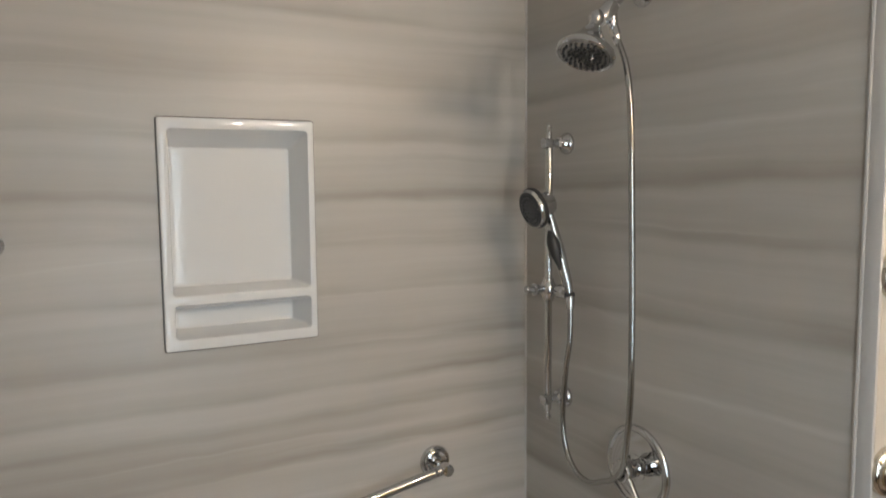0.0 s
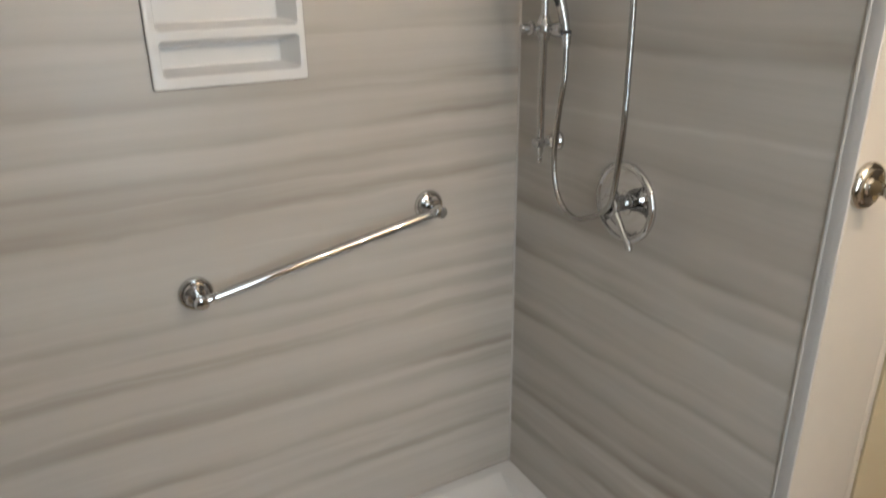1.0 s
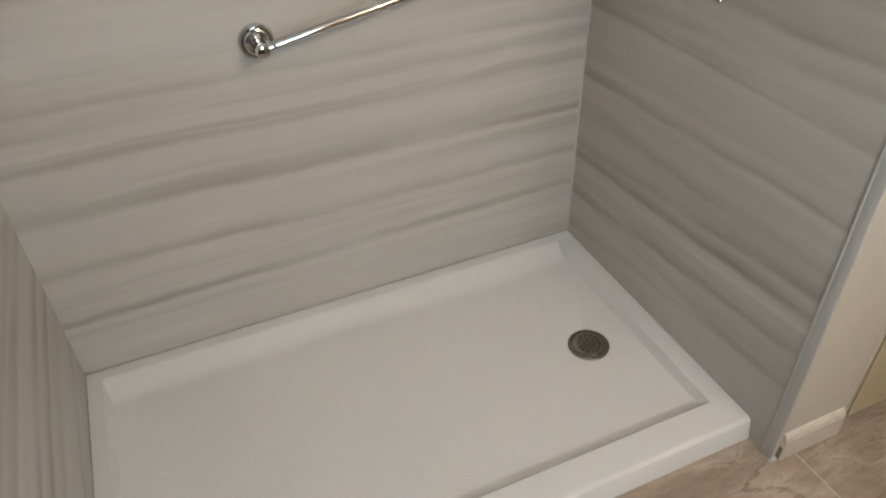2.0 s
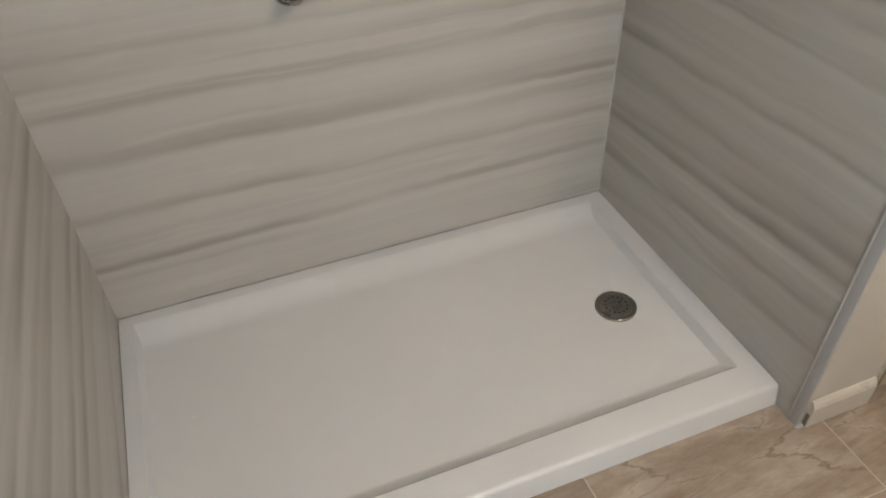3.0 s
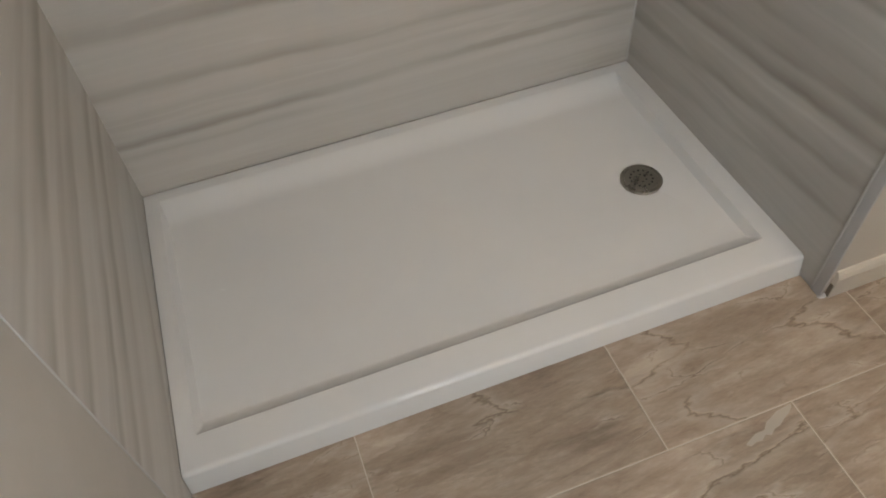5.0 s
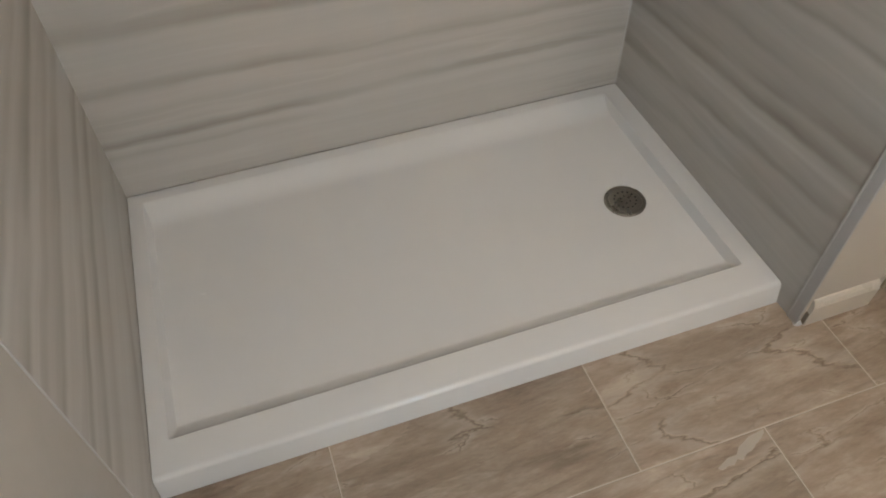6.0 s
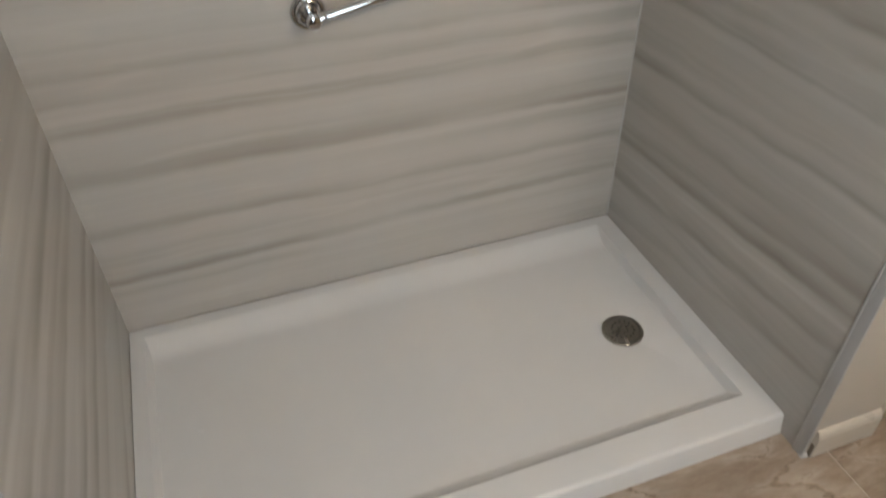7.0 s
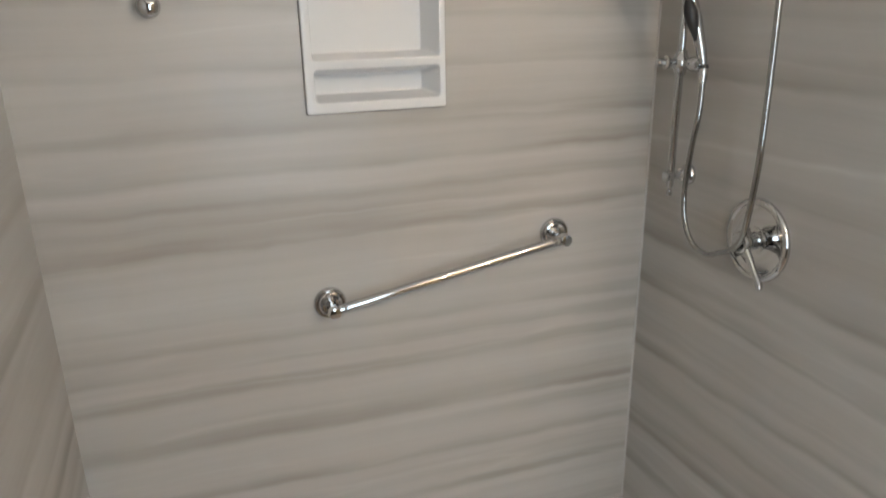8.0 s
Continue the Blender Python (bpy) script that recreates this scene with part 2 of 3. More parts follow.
def tile_material():
    m, nt, b = mat("brown_stone_tile")
    info = nt.nodes.new("ShaderNodeObjectInfo")
    tc = nt.nodes.new("ShaderNodeTexCoord")
    off = nt.nodes.new("ShaderNodeVectorMath")
    off.operation = "MULTIPLY_ADD"
    comb = nt.nodes.new("ShaderNodeCombineXYZ")
    for i in range(3):
        nt.links.new(info.outputs["Random"], comb.inputs[i])
    nt.links.new(comb.outputs[0], off.inputs[0])
    off.inputs[1].default_value = (37, 53, 11)
    nt.links.new(tc.outputs["Object"], off.inputs[2])
    mp = nt.nodes.new("ShaderNodeMapping")
    mp.inputs["Rotation"].default_value = (0, 0, radians(-24))
    mp.inputs["Scale"].default_value = (0.9, 3.0, 1.0)
    nt.links.new(off.outputs[0], mp.inputs[0])
    v = mp.outputs[0]
    cloud = noise_tex(nt, v, 2.6, 7, 0.62, 0.4)
    streak = noise_tex(nt, v, 9.0, 7, 0.66, 0.35)
    grit = noise_tex(nt, v, 60.0, 4, 0.65)
    t = math_node(nt, "ADD", math_node(nt, "MULTIPLY", cloud, 0.46), math_node(nt, "MULTIPLY", streak, 0.42))
    t = math_node(nt, "ADD", t, math_node(nt, "MULTIPLY", grit, 0.12))
    col = ramp(nt, t, [(0.37, (0.180, 0.133, 0.098)), (0.45, (0.258, 0.200, 0.153)), (0.53, (0.322, 0.258, 0.203)), (0.62, (0.42, 0.350, 0.285))])
    patch = noise_tex(nt, v, 1.9, 3, 0.5)

    def mixed(kind, fac, base, other):
        n = nt.nodes.new("ShaderNodeMix")
        n.data_type, n.blend_type = "RGBA", kind
        for socket, value in ((0, fac), (6, base), (7, other)):
            if isinstance(value, (float, tuple)):
                n.inputs[socket].default_value = value
            else:
                nt.links.new(value, n.inputs[socket])
        return n.outputs[2]

    # cleft plates: ragged cells, each a shade of its own, with a dark crack along part of the edge and a worn pale lip
    wob = nd(nt, "ShaderNodeTexNoise", Scale=3.4, Detail=6.0, Roughness=0.62)
    nt.links.new(v, wob.inputs["Vector"])
    bent = nt.nodes.new("ShaderNodeVectorMath")
    bent.operation = "MULTIPLY_ADD"
    nt.links.new(wob.outputs["Color"], bent.inputs[0])
    bent.inputs[1].default_value = (0.34, 0.34, 0.0)
    nt.links.new(v, bent.inputs[2])

    def cells(feature, scale):
        n = nd(nt, "ShaderNodeTexVoronoi", Scale=scale, Randomness=1.0)
        n.feature, n.voronoi_dimensions = feature, "2D"
        nt.links.new(bent.outputs[0], n.inputs["Vector"])
        return n.outputs["Color" if feature == "F1" else "Distance"]

    def plates(base, scale, gate_low, dark):
        tone = ramp(nt, cells("F1", scale), [(0.0, (0.80, 0.785, 0.76)), (0.5, (0.98, 0.98, 0.98)), (1.0, (1.14, 1.14, 1.14))])
        gap = cells("DISTANCE_TO_EDGE", scale)
        gate = ramp(nt, noise_tex(nt, v, 1.6 * scale, 3, 0.5), [(gate_low, 0.0), (gate_low + 0.06, 1.0)])
        crack = ramp(nt, gap, [(0.0, (dark, dark * 0.96, dark * 0.9)), (0.005, (dark + 0.14, dark + 0.13, dark + 0.11)), (0.014, 1.0)])
        lip = math_node(nt, "MULTIPLY", ramp(nt, gap, [(0.010, 0.0), (0.022, 0.50), (0.12, 0.0)]), gate)
        base = mixed("MULTIPLY", 0.8, base, tone)
        base = mixed("MULTIPLY", gate, base, crack)
        rise = math_node(nt, "MULTIPLY", ramp(nt, gap, [(0.0, 0.0), (0.030, 1.0)]), gate)
        return mixed("MIX", lip, base, (0.44, 0.38, 0.32, 1.0)), rise

    col, step_a = plates(col, 1.7, 0.46, 0.62)
    col, step_b = plates(col, 3.8, 0.53, 0.72)
    # long fine streaks along the cleft direction
    mp2 = nt.nodes.new("ShaderNodeMapping")
    mp2.inputs["Scale"].default_value = (0.6, 3.2, 1.0)
    nt.links.new(v, mp2.inputs[0])
    line = noise_tex(nt, mp2.outputs[0], 5.0, 6, 0.62, 0.4)
    col = mixed("MULTIPLY", ramp(nt, patch, [(0.38, 1.0), (0.58, 0.30)]), col, ramp(nt, line, [(0.36, (0.80, 0.78, 0.76)), (0.48, (0.97, 0.97, 0.97)), (0.62, (1.07, 1.07, 1.06))]))
    nt.links.new(col, b.inputs["Base Color"])
    nt.links.new(math_node(nt, "ADD", math_node(nt, "MULTIPLY", streak, 0.3), 0.28), b.inputs["Roughness"])
    h = math_node(nt, "ADD", math_node(nt, "ADD", step_a, math_node(nt, "MULTIPLY", step_b, 0.5)), math_node(nt, "MULTIPLY", streak, 0.9))
    bump(nt, b, h, 0.40, 0.004)
    return m


M_TILE = tile_material()


def emitter(name, color, strength):
    m, nt, b = mat(name)
    b.inputs["Base Color"].default_value = (0.8, 0.8, 0.8, 1)
    b.inputs["Emission Color"].default_value = (*color, 1)
    b.inputs["Emission Strength"].default_value = strength
    return m


M_BULB = emitter("lit_bulb_glass", (1.0, 0.868, 0.745), BULB)
M_GLASS, gnt, gb = mat("window_glass")
gb.inputs["Transmission Weight"].default_value = 1.0
gb.inputs["Roughness"].default_value = 0.02
gb.inputs["Base Color"].default_value = (0.95, 0.98, 1.0, 1)


# ---------------------------------------------------------------- mesh helpers
def link(name, bm, material, parent=None, smooth=False, angle=40):
    me = bpy.data.meshes.new(name)
    bmesh.ops.recalc_face_normals(bm, faces=bm.faces)
    bm.to_mesh(me)
    bm.free()
    if smooth:
        for p in me.polygons:
            p.use_smooth = True
        me.set_sharp_from_angle(angle=radians(angle))
    me.materials.append(material)
    ob = new(name, me)
    if parent is not None:
        ob.parent = parent
    return ob


def part(name, bm, material, parent, label="", smooth=True, angle=40):
    ob = link(name, bm, material, parent, smooth, angle)
    return tagged(ob, label) if label else ob


def thing(name, label, category, group="", kind="", at=None):
    ob = new(name)
    ob.empty_display_size = 0.05
    if at is not None:
        ob.matrix_world = at
    return tagged(ob, label, category, group, kind)


def box(bm, x0, x1, y0, y1, z0, z1, bevel=0.0, segs=2):
    r = bmesh.ops.create_cube(bm, size=1.0, matrix=Matrix.Translation(((x0 + x1) / 2, (y0 + y1) / 2, (z0 + z1) / 2)) @ Matrix.Diagonal((x1 - x0, y1 - y0, z1 - z0, 1)))
    if bevel:
        es = {e for v in r["verts"] for e in v.link_edges}
        bmesh.ops.bevel(bm, geom=list(es), offset=bevel, segments=segs, affect="EDGES", profile=0.5)
    return bm


def new_box(*a, **k):
    return box(bmesh.new(), *a, **k)


def axis_matrix(origin, direction):
    q = Vector(direction).to_track_quat("Z", "Y")
    return Matrix.Translation(origin) @ q.to_matrix().to_4x4()


def lathe(bm, profile, origin=(0, 0, 0), direction=(0, 0, 1), segs=40):
    """Turned shape: profile of (radius, height) about the axis."""
    m = axis_matrix(origin, direction)
    rings = []
    for r, h in profile:
        if r < 1e-6:
            rings.append([bm.verts.new(m @ Vector((0, 0, h)))])
        else:
            rings.append([bm.verts.new(m @ Vector((r * math.cos(2 * math.pi * i / segs), r * math.sin(2 * math.pi * i / segs), h))) for i in range(segs)])
    for a, b in zip(rings, rings[1:]):
        for i in range(segs):
            j = (i + 1) % segs
            if len(a) == 1 and len(b) == 1:
                continue
            if len(a) == 1:
                bm.faces.new((a[0], b[j], b[i]))
            elif len(b) == 1:
                bm.faces.new((a[i], a[j], b[0]))
            else:
                bm.faces.new((a[i], a[j], b[j], b[i]))
    return bm


def spline(points, n=12):
    """Smooth path through the points."""
    pts = [Vector(p) for p in points]
    pts = [2 * pts[0] - pts[1]] + pts + [2 * pts[-1] - pts[-2]]
    out = []
    for i in range(1, len(pts) - 2):
        p0, p1, p2, p3 = pts[i - 1:i + 3]
        for k in range(n):
            t = k / n
            out.append(0.5 * (2 * p1 + (p2 - p0) * t + (2 * p0 - 5 * p1 + 4 * p2 - p3) * t * t + (3 * p1 - p0 - 3 * p2 + p3) * t ** 3))
    out.append(pts[-2])
    return out


def tube(bm, path, radius, segs=14, caps=True):
    """Round tube along a path; radius may be a number or a function of 0..1."""
    rings, up = [], Vector((0.31, 0.2, 0.93)).normalized()
    for i, p in enumerate(path):
        d = (path[min(i + 1, len(path) - 1)] - path[max(i - 1, 0)]).normalized()
        side = d.cross(up).normalized()
        up = side.cross(d).normalized()
        r = radius(i / (len(path) - 1)) if callable(radius) else radius
        rings.append([bm.verts.new(p + r * (math.cos(a) * side + math.sin(a) * up)) for a in (2 * math.pi * k / segs for k in range(segs))])
    for a, b in zip(rings, rings[1:]):
        for i in range(segs):
            j = (i + 1) % segs
            bm.faces.new((a[i], a[j], b[j], b[i]))
    if caps:
        bm.faces.new(rings[0])
        bm.faces.new(rings[-1])
    return bm


def slab_with_hole(x0, x1, z0, z1, hx0, hx1, hz0, hz1, y0, y1):
    """Upright slab in the xz plane with one rectangular opening through it."""
    bm = bmesh.new()
    def ring(y):
        o = [bm.verts.new((x, y, z)) for x, z in ((x0, z0), (x1, z0), (x1, z1), (x0, z1))]
        h = [bm.verts.new((x, y, z)) for x, z in ((hx0, hz0), (hx1, hz0), (hx1, hz1), (hx0, hz1))]
        return o, h
    (o0, h0), (o1, h1) = ring(y0), ring(y1)
    for i in range(4):
        j = (i + 1) % 4
        bm.faces.new((o0[i], o0[j], h0[j], h0[i]))
        bm.faces.new((o1[i], o1[j], h1[j], h1[i]))
        bm.faces.new((o0[i], o0[j], o1[j], o1[i]))
        bm.faces.new((h0[i], h0[j], h1[j], h1[i]))
    return bm


def structure(name, bm, material, label, smooth=False):
    return tagged(link(name, bm, material, None, smooth), label, name.split("_")[0], kind="structure")


# ---------------------------------------------------------------- the shell
structure("wall_back", slab_with_hole(-0.12, W + 0.12, 0, CEIL, NX0 + 0.010, NX1 - 0.010, NZ0 + 0.010, NZ1 - 0.010, 0.010, 0.125), M_CREAM,
          "plain plasterboard wall behind the shower panels")
structure("panel_back", slab_with_hole(0, W, 0.066, 2.30, NX0 + 0.010, NX1 - 0.010, NZ0 + 0.010, NZ1 - 0.010, 0.0, 0.010), M_BACK,
          "warm grey streaked stone-look shower wall panel")
structure("panel_left", new_box(-0.010, 0, FRONT + 0.003, 0.010, 0, 2.30), M_LEFT, "warm grey streaked stone-look shower side panel")
structure("panel_right", new_box(W, W + 0.010, FRONT + 0.025, 0.010, 0, 2.30), M_RIGHT, "grey streaked stone-look shower side panel under the shower head")
structure("wall_left_outer", new_box(-0.12, -0.010, FRONT, 0.010, 0, CEIL), M_CREAM, "plasterboard behind the shower side panel")
# shade on this wall is part of its paint colour
structure("wall_left", new_box(-0.12, -0.002, ROOM_Y, FRONT, 0, CEIL), M_CREAM_SHADE, "plain cream painted side wall")
structure("wall_right", new_box(W + 0.010, 1.735, WALL_F, 0.010, 0, CEIL), M_CREAM, "cream painted wall end beside the shower")
structure("wall_door_side", new_box(1.735, ROOM_X + 0.1, -0.90, -0.80, 0, CEIL), M_CREAM, "cream painted wall behind the door")
structure("wall_far_right", new_box(ROOM_X, ROOM_X + 0.1, ROOM_Y, -0.90, 0, CEIL), M_TAUPE, "plain dark taupe painted wall")
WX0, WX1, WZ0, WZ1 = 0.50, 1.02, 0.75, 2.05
structure("wall_rear_lamp", new_box(1.08, ROOM_X + 0.1, ROOM_Y - 0.1, ROOM_Y, 0, CEIL), M_DOOR, "warm cream painted wall behind the lamp")
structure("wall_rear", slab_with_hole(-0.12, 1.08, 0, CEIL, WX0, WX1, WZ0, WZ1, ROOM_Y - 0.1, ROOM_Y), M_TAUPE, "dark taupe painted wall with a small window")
structure("ceiling", new_box(-0.12, ROOM_X + 0.1, ROOM_Y - 0.1, 0.125, CEIL, CEIL + 0.08), M_CEIL, "flat white painted ceiling")

PAN_SEAL = 0.066
# edge strips that finish the front of both side panels
def edge_strip(name, x_face, sign):
    t = thing(name, "slim grey edge strip closing the shower panel", "trim", kind="structure")
    x1 = x_face - sign * 0.003
    a, b = sorted((x_face + sign * 0.003, x1))
    part("strip", new_box(a, b, FRONT, FRONT + 0.027, 0, 2.30, bevel=0.0015), M_TRIM, t)
    a, b = sorted((x_face + sign * 0.002, x_face - sign * 0.0042))
    part("bead", new_box(a, b, FRONT + 0.0255, FRONT + 0.0325, 0, 2.30, bevel=0.002), M_TRIM_EDGE, t, "pale sealant line")
    return t


edge_strip("trim_right", W, 1)
structure("wall_edge", new_box(W + 0.0032, W + 0.0100, WALL_F + 0.0005, FRONT + 0.0275, 0, 2.30), M_CREAM, "cream painted edge of the wall end")
structure("sealant_corner", new_box(W - 0.0036, W + 0.001, -0.0032, 0.001, PAN_SEAL, 2.30, bevel=0.0012), M_TRIM_EDGE, "thin pale sealant line in the corner of the panels")
bm = lathe(bmesh.new(), [(0.0, 0.0), (0.011, 0.0), (0.010, 0.003), (0.006, 0.005), (0.0, 0.006)], (0, 0, 0), (0, 0, 1), 20)
bm.transform(Matrix.Translation((W + 0.008, FRONT + 0.002, 0)) @ Matrix.Diagonal((1.3, 0.75, 1, 1)))
structure("sealant_foot", bm, M_TRIM_EDGE, "dab of pale sealant at the foot of the strip", True)
structure("trim_left", new_box(-0.010, 0.0006, FRONT - 0.0005, FRONT + 0.003, 0, 2.30, bevel=0.0005), M_TRIM, "thin pale sealant line at the panel's end")

# baseboard, jamb and door beside the shower
bb = thing("baseboard", "short cream painted baseboard with a cut end", "baseboard", kind="structure")
bm = bmesh.new()
prof = [(0, 0), (-0.014, 0), (-0.014, 0.068), (-0.010, 0.080), (-0.004, 0.088), (0, 0.090)]
va = [bm.verts.new((1.541, WALL_F + y, z)) for y, z in prof]
vb = [bm.verts.new((1.733, WALL_F + y, z)) for y, z in prof]
for i in range(len(prof)):
    j = (i + 1) % len(prof)
    bm.faces.new((va[i], va[j], vb[j], vb[i]))
bm.faces.new(va), bm.faces.new(vb)
part("board", bm, M_BASE, bb, smooth=False)
# solid dark sliver in place of the shade in the open joint
part("cut_end", new_box(1.5390, 1.5405, WALL_F - 0.011, WALL_F - 0.001, 0.002, 0.045, bevel=0.0004), M_SHADOW_GAP, bb, "dark gap at the cut end")

door = thing("door_1", "closed yellowed cream door with a gap under it", "door", kind="structure")
part("jamb", new_box(1.7355, 1.757, WALL_F - 0.001, -0.895, 0, 2.08, bevel=0.003), M_BASE, door)
# dark filler: the gap's shade is put into its colour
part("gap", new_box(1.757, 1.772, -0.915, -0.895, 0.0, 2.06), M_SHADOW_GAP, door, "dark gap along the door's edge")
part("slab", new_box(1.772, 2.53, WALL_F + 0.001, -0.905, 0.028, 2.05, bevel=0.003), M_DOOR, door)
part("far_jamb", new_box(2.545, 2.575, WALL_F - 0.001, -0.895, 0, 2.08, bevel=0.003), M_BASE, door)
part("head", new_box(1.757, 2.545, WALL_F - 0.001, -0.895, 2.058, 2.08, bevel=0.003), M_BASE, door)

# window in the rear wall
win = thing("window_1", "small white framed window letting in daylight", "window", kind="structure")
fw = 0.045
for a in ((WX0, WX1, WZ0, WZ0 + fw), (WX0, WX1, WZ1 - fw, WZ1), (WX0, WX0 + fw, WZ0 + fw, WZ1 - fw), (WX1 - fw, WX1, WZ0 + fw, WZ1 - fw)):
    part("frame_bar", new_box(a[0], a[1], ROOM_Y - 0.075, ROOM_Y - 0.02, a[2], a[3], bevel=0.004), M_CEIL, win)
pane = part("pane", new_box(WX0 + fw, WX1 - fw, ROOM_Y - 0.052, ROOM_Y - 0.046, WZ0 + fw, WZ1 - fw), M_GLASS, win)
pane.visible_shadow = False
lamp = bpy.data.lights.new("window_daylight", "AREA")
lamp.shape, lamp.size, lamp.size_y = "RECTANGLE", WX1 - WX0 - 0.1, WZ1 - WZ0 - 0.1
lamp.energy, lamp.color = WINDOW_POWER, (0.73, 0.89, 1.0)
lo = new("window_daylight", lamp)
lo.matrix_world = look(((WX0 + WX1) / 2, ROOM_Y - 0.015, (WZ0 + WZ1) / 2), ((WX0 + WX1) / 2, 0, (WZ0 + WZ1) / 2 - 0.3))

# vanity lamp on the rear wall
van = thing("wall_lamp", "three-bulb nickel wall lamp, lit", "lamp")
VX = (1.252, 1.492, 1.738)
VZ = 2.24
part("backplate", new_box(1.175, 1.815, ROOM_Y, ROOM_Y + 0.022, VZ - 0.05, VZ + 0.05, bevel=0.006), M_NICKEL, van)
for x in VX:
    part("socket", lathe(bmesh.new(), [(0, 0), (0.030, 0), (0.030, 0.012), (0.022, 0.018), (0.022, 0.046), (0, 0.046)], (x, ROOM_Y + 0.020, VZ), (0, 1, 0), 20), M_NICKEL, van)
    part("bulb", lathe(bmesh.new(), [(0.0, 0.0), (0.014, 0.0), (0.016, 0.010), (0.028, 0.024), (0.0355, 0.042), (0.0355, 0.052), (0.028, 0.071), (0.014, 0.081), (0, 0.084)],
                       (x, ROOM_Y + 0.060, VZ), (0, 1, 0), 20), M_BULB, van, "glowing warm bulb")

# ---------------------------------------------------------------- shower base
def rounded_rect(x0, x1, y0, y1, r, n=6):
    pts = []
    for cx, cy, a0 in ((x1 - r, y1 - r, 0), (x0 + r, y1 - r, 90), (x0 + r, y0 + r, 180), (x1 - r, y0 + r, 270)):
        for k in range(n + 1):
            a = radians(a0 + 90 * k / n)
            pts.append((cx + r * math.cos(a), cy + r * math.sin(a)))
    return pts


DRAIN = (1.320, -0.454)
PAN_TOP = 0.064
FLOOR_Z = 0.031


def shower_base():
    t = thing("shower_tray", "low white acrylic shower base with a broad front threshold", "shower base")
    bm = bmesh.new()
    X0, X1, Y0, Y1 = 0.0004, W - 0.0004, PAN_F, -0.0004
    rows = [(rounded_rect(X0, X1, Y0 - 0.021, Y1, 0.003), 0.0)]
    # the threshold's front edge is rolled over in a quarter round
    for k in range(9):
        a = radians(80 - 10 * k)
        d = 0.0015 * (1 - math.sin(a))
        rows.append((rounded_rect(X0 + d, X1 - d, Y0 - 0.011 * math.sin(a) + 0.0003 * k, Y1 - d, 0.003 + d), PAN_TOP - 0.011 + 0.011 * math.cos(a)))
    rows.append((rounded_rect(X0 + 0.003, X1 - 0.003, Y0 + 0.008, Y1 - 0.003, 0.009), PAN_TOP + 0.0001))
    rows.append((rounded_rect(0.041, 1.466, -0.786, -0.036, 0.004), PAN_TOP - 0.001))
    lip = len(rows) - 1
    # three sides fall steeply with crisp edges; the back one sinks in a long soft cove
    for k in range(1, 13):
        f = k / 12
        e = f ** 0.72
        g = e * e * (3 - 2 * e)
        z = PAN_TOP - 0.001 - (PAN_TOP - 0.001 - FLOOR_Z) * g
        rows.append((rounded_rect(0.041 + 0.012 * g, 1.466 - 0.011 * g, -0.786 + 0.044 * (1 - (1 - g) ** 0.60), -0.036 - 0.084 * f, 0.004 + 0.003 * f), z))
    foot = len(rows) - 1
    rings = [[bm.verts.new((x, y, z)) for x, y in pts] for pts, z in rows]
    n = len(rings[0])
    # the floor falls gently to the drain in three steps
    for f, z in ((0.62, FLOOR_Z - 0.003), (0.30, FLOOR_Z - 0.006)):
        rings.append([bm.verts.new((DRAIN[0] + (v.co.x - DRAIN[0]) * f, DRAIN[1] + (v.co.y - DRAIN[1]) * f, z)) for v in rings[foot]])
    ring = []
    for v in rings[foot]:
        d = Vector((v.co.x - DRAIN[0], v.co.y - DRAIN[1])).normalized()
        ring.append(bm.verts.new((DRAIN[0] + d.x * 0.060, DRAIN[1] + d.y * 0.060, FLOOR_Z - 0.010)))
    rings.append(ring)
    loops = [[v.co.copy() for v in r] for r in rings]
    bm.free()
    for name, first, last in (("rim", 0, lip), ("basin_side", lip, foot), ("basin_floor", foot, len(loops) - 1)):
        bm = bmesh.new()
        vs = [[bm.verts.new(c) for c in r] for r in loops[first:last + 1]]
        for a, b in zip(vs, vs[1:]):
            for i in range(n):
                j = (i + 1) % n
                bm.faces.new((a[i], a[j], b[j], b[i]))
        if name == "basin_floor":
            bm.faces.new(vs[-1])
        part(name, bm, M_ACRYLIC if name == "basin_floor" else M_RIM, t, angle=24)
    return t


shower_base()


def drain():
    z = FLOOR_Z - 0.0095
    t = thing("floor_drain", "round dull metal drain cover set in the shower base", "drain", at=pose(DRAIN[0], DRAIN[1], z))
    part("flange", lathe(bmesh.new(), [(0, 0), (0.0580, 0), (0.0585, 0.006), (0.056, 0.0080), (0.0485, 0.0080), (0.0475, 0.006), (0, 0.006)], segs=48), M_DRAIN, t)
    bm = bmesh.new()
    lathe(bm, [(0, 0.0060), (0.0468, 0.0060), (0.0468, 0.0078), (0.045, 0.0090), (0.020, 0.0094), (0, 0.0090)], segs=48)
    grate = part("grate", bm, M_DRAIN, t, "perforated cover plate")
    for k in range(14):
        a = 2 * math.pi * k / 14
        c = (0.031 * math.cos(a), 0.031 * math.sin(a), 0.0086)
        part("hole", lathe(bmesh.new(), [(0, 0), (0.0030, 0), (0.0030, 0.0011), (0, 0.0011)], c, segs=10), M_DARK, grate, smooth=False)
    for k in range(6):
        a = 2 * math.pi * k / 6 + 0.3
        c = (0.014 * math.cos(a), 0.014 * math.sin(a), 0.0088)
        part("hole", lathe(bmesh.new(), [(0, 0), (0.0024, 0), (0.0024, 0.0011), (0, 0.0011)], c, segs=10), M_DARK, grate, smooth=False)
    return t


drain()

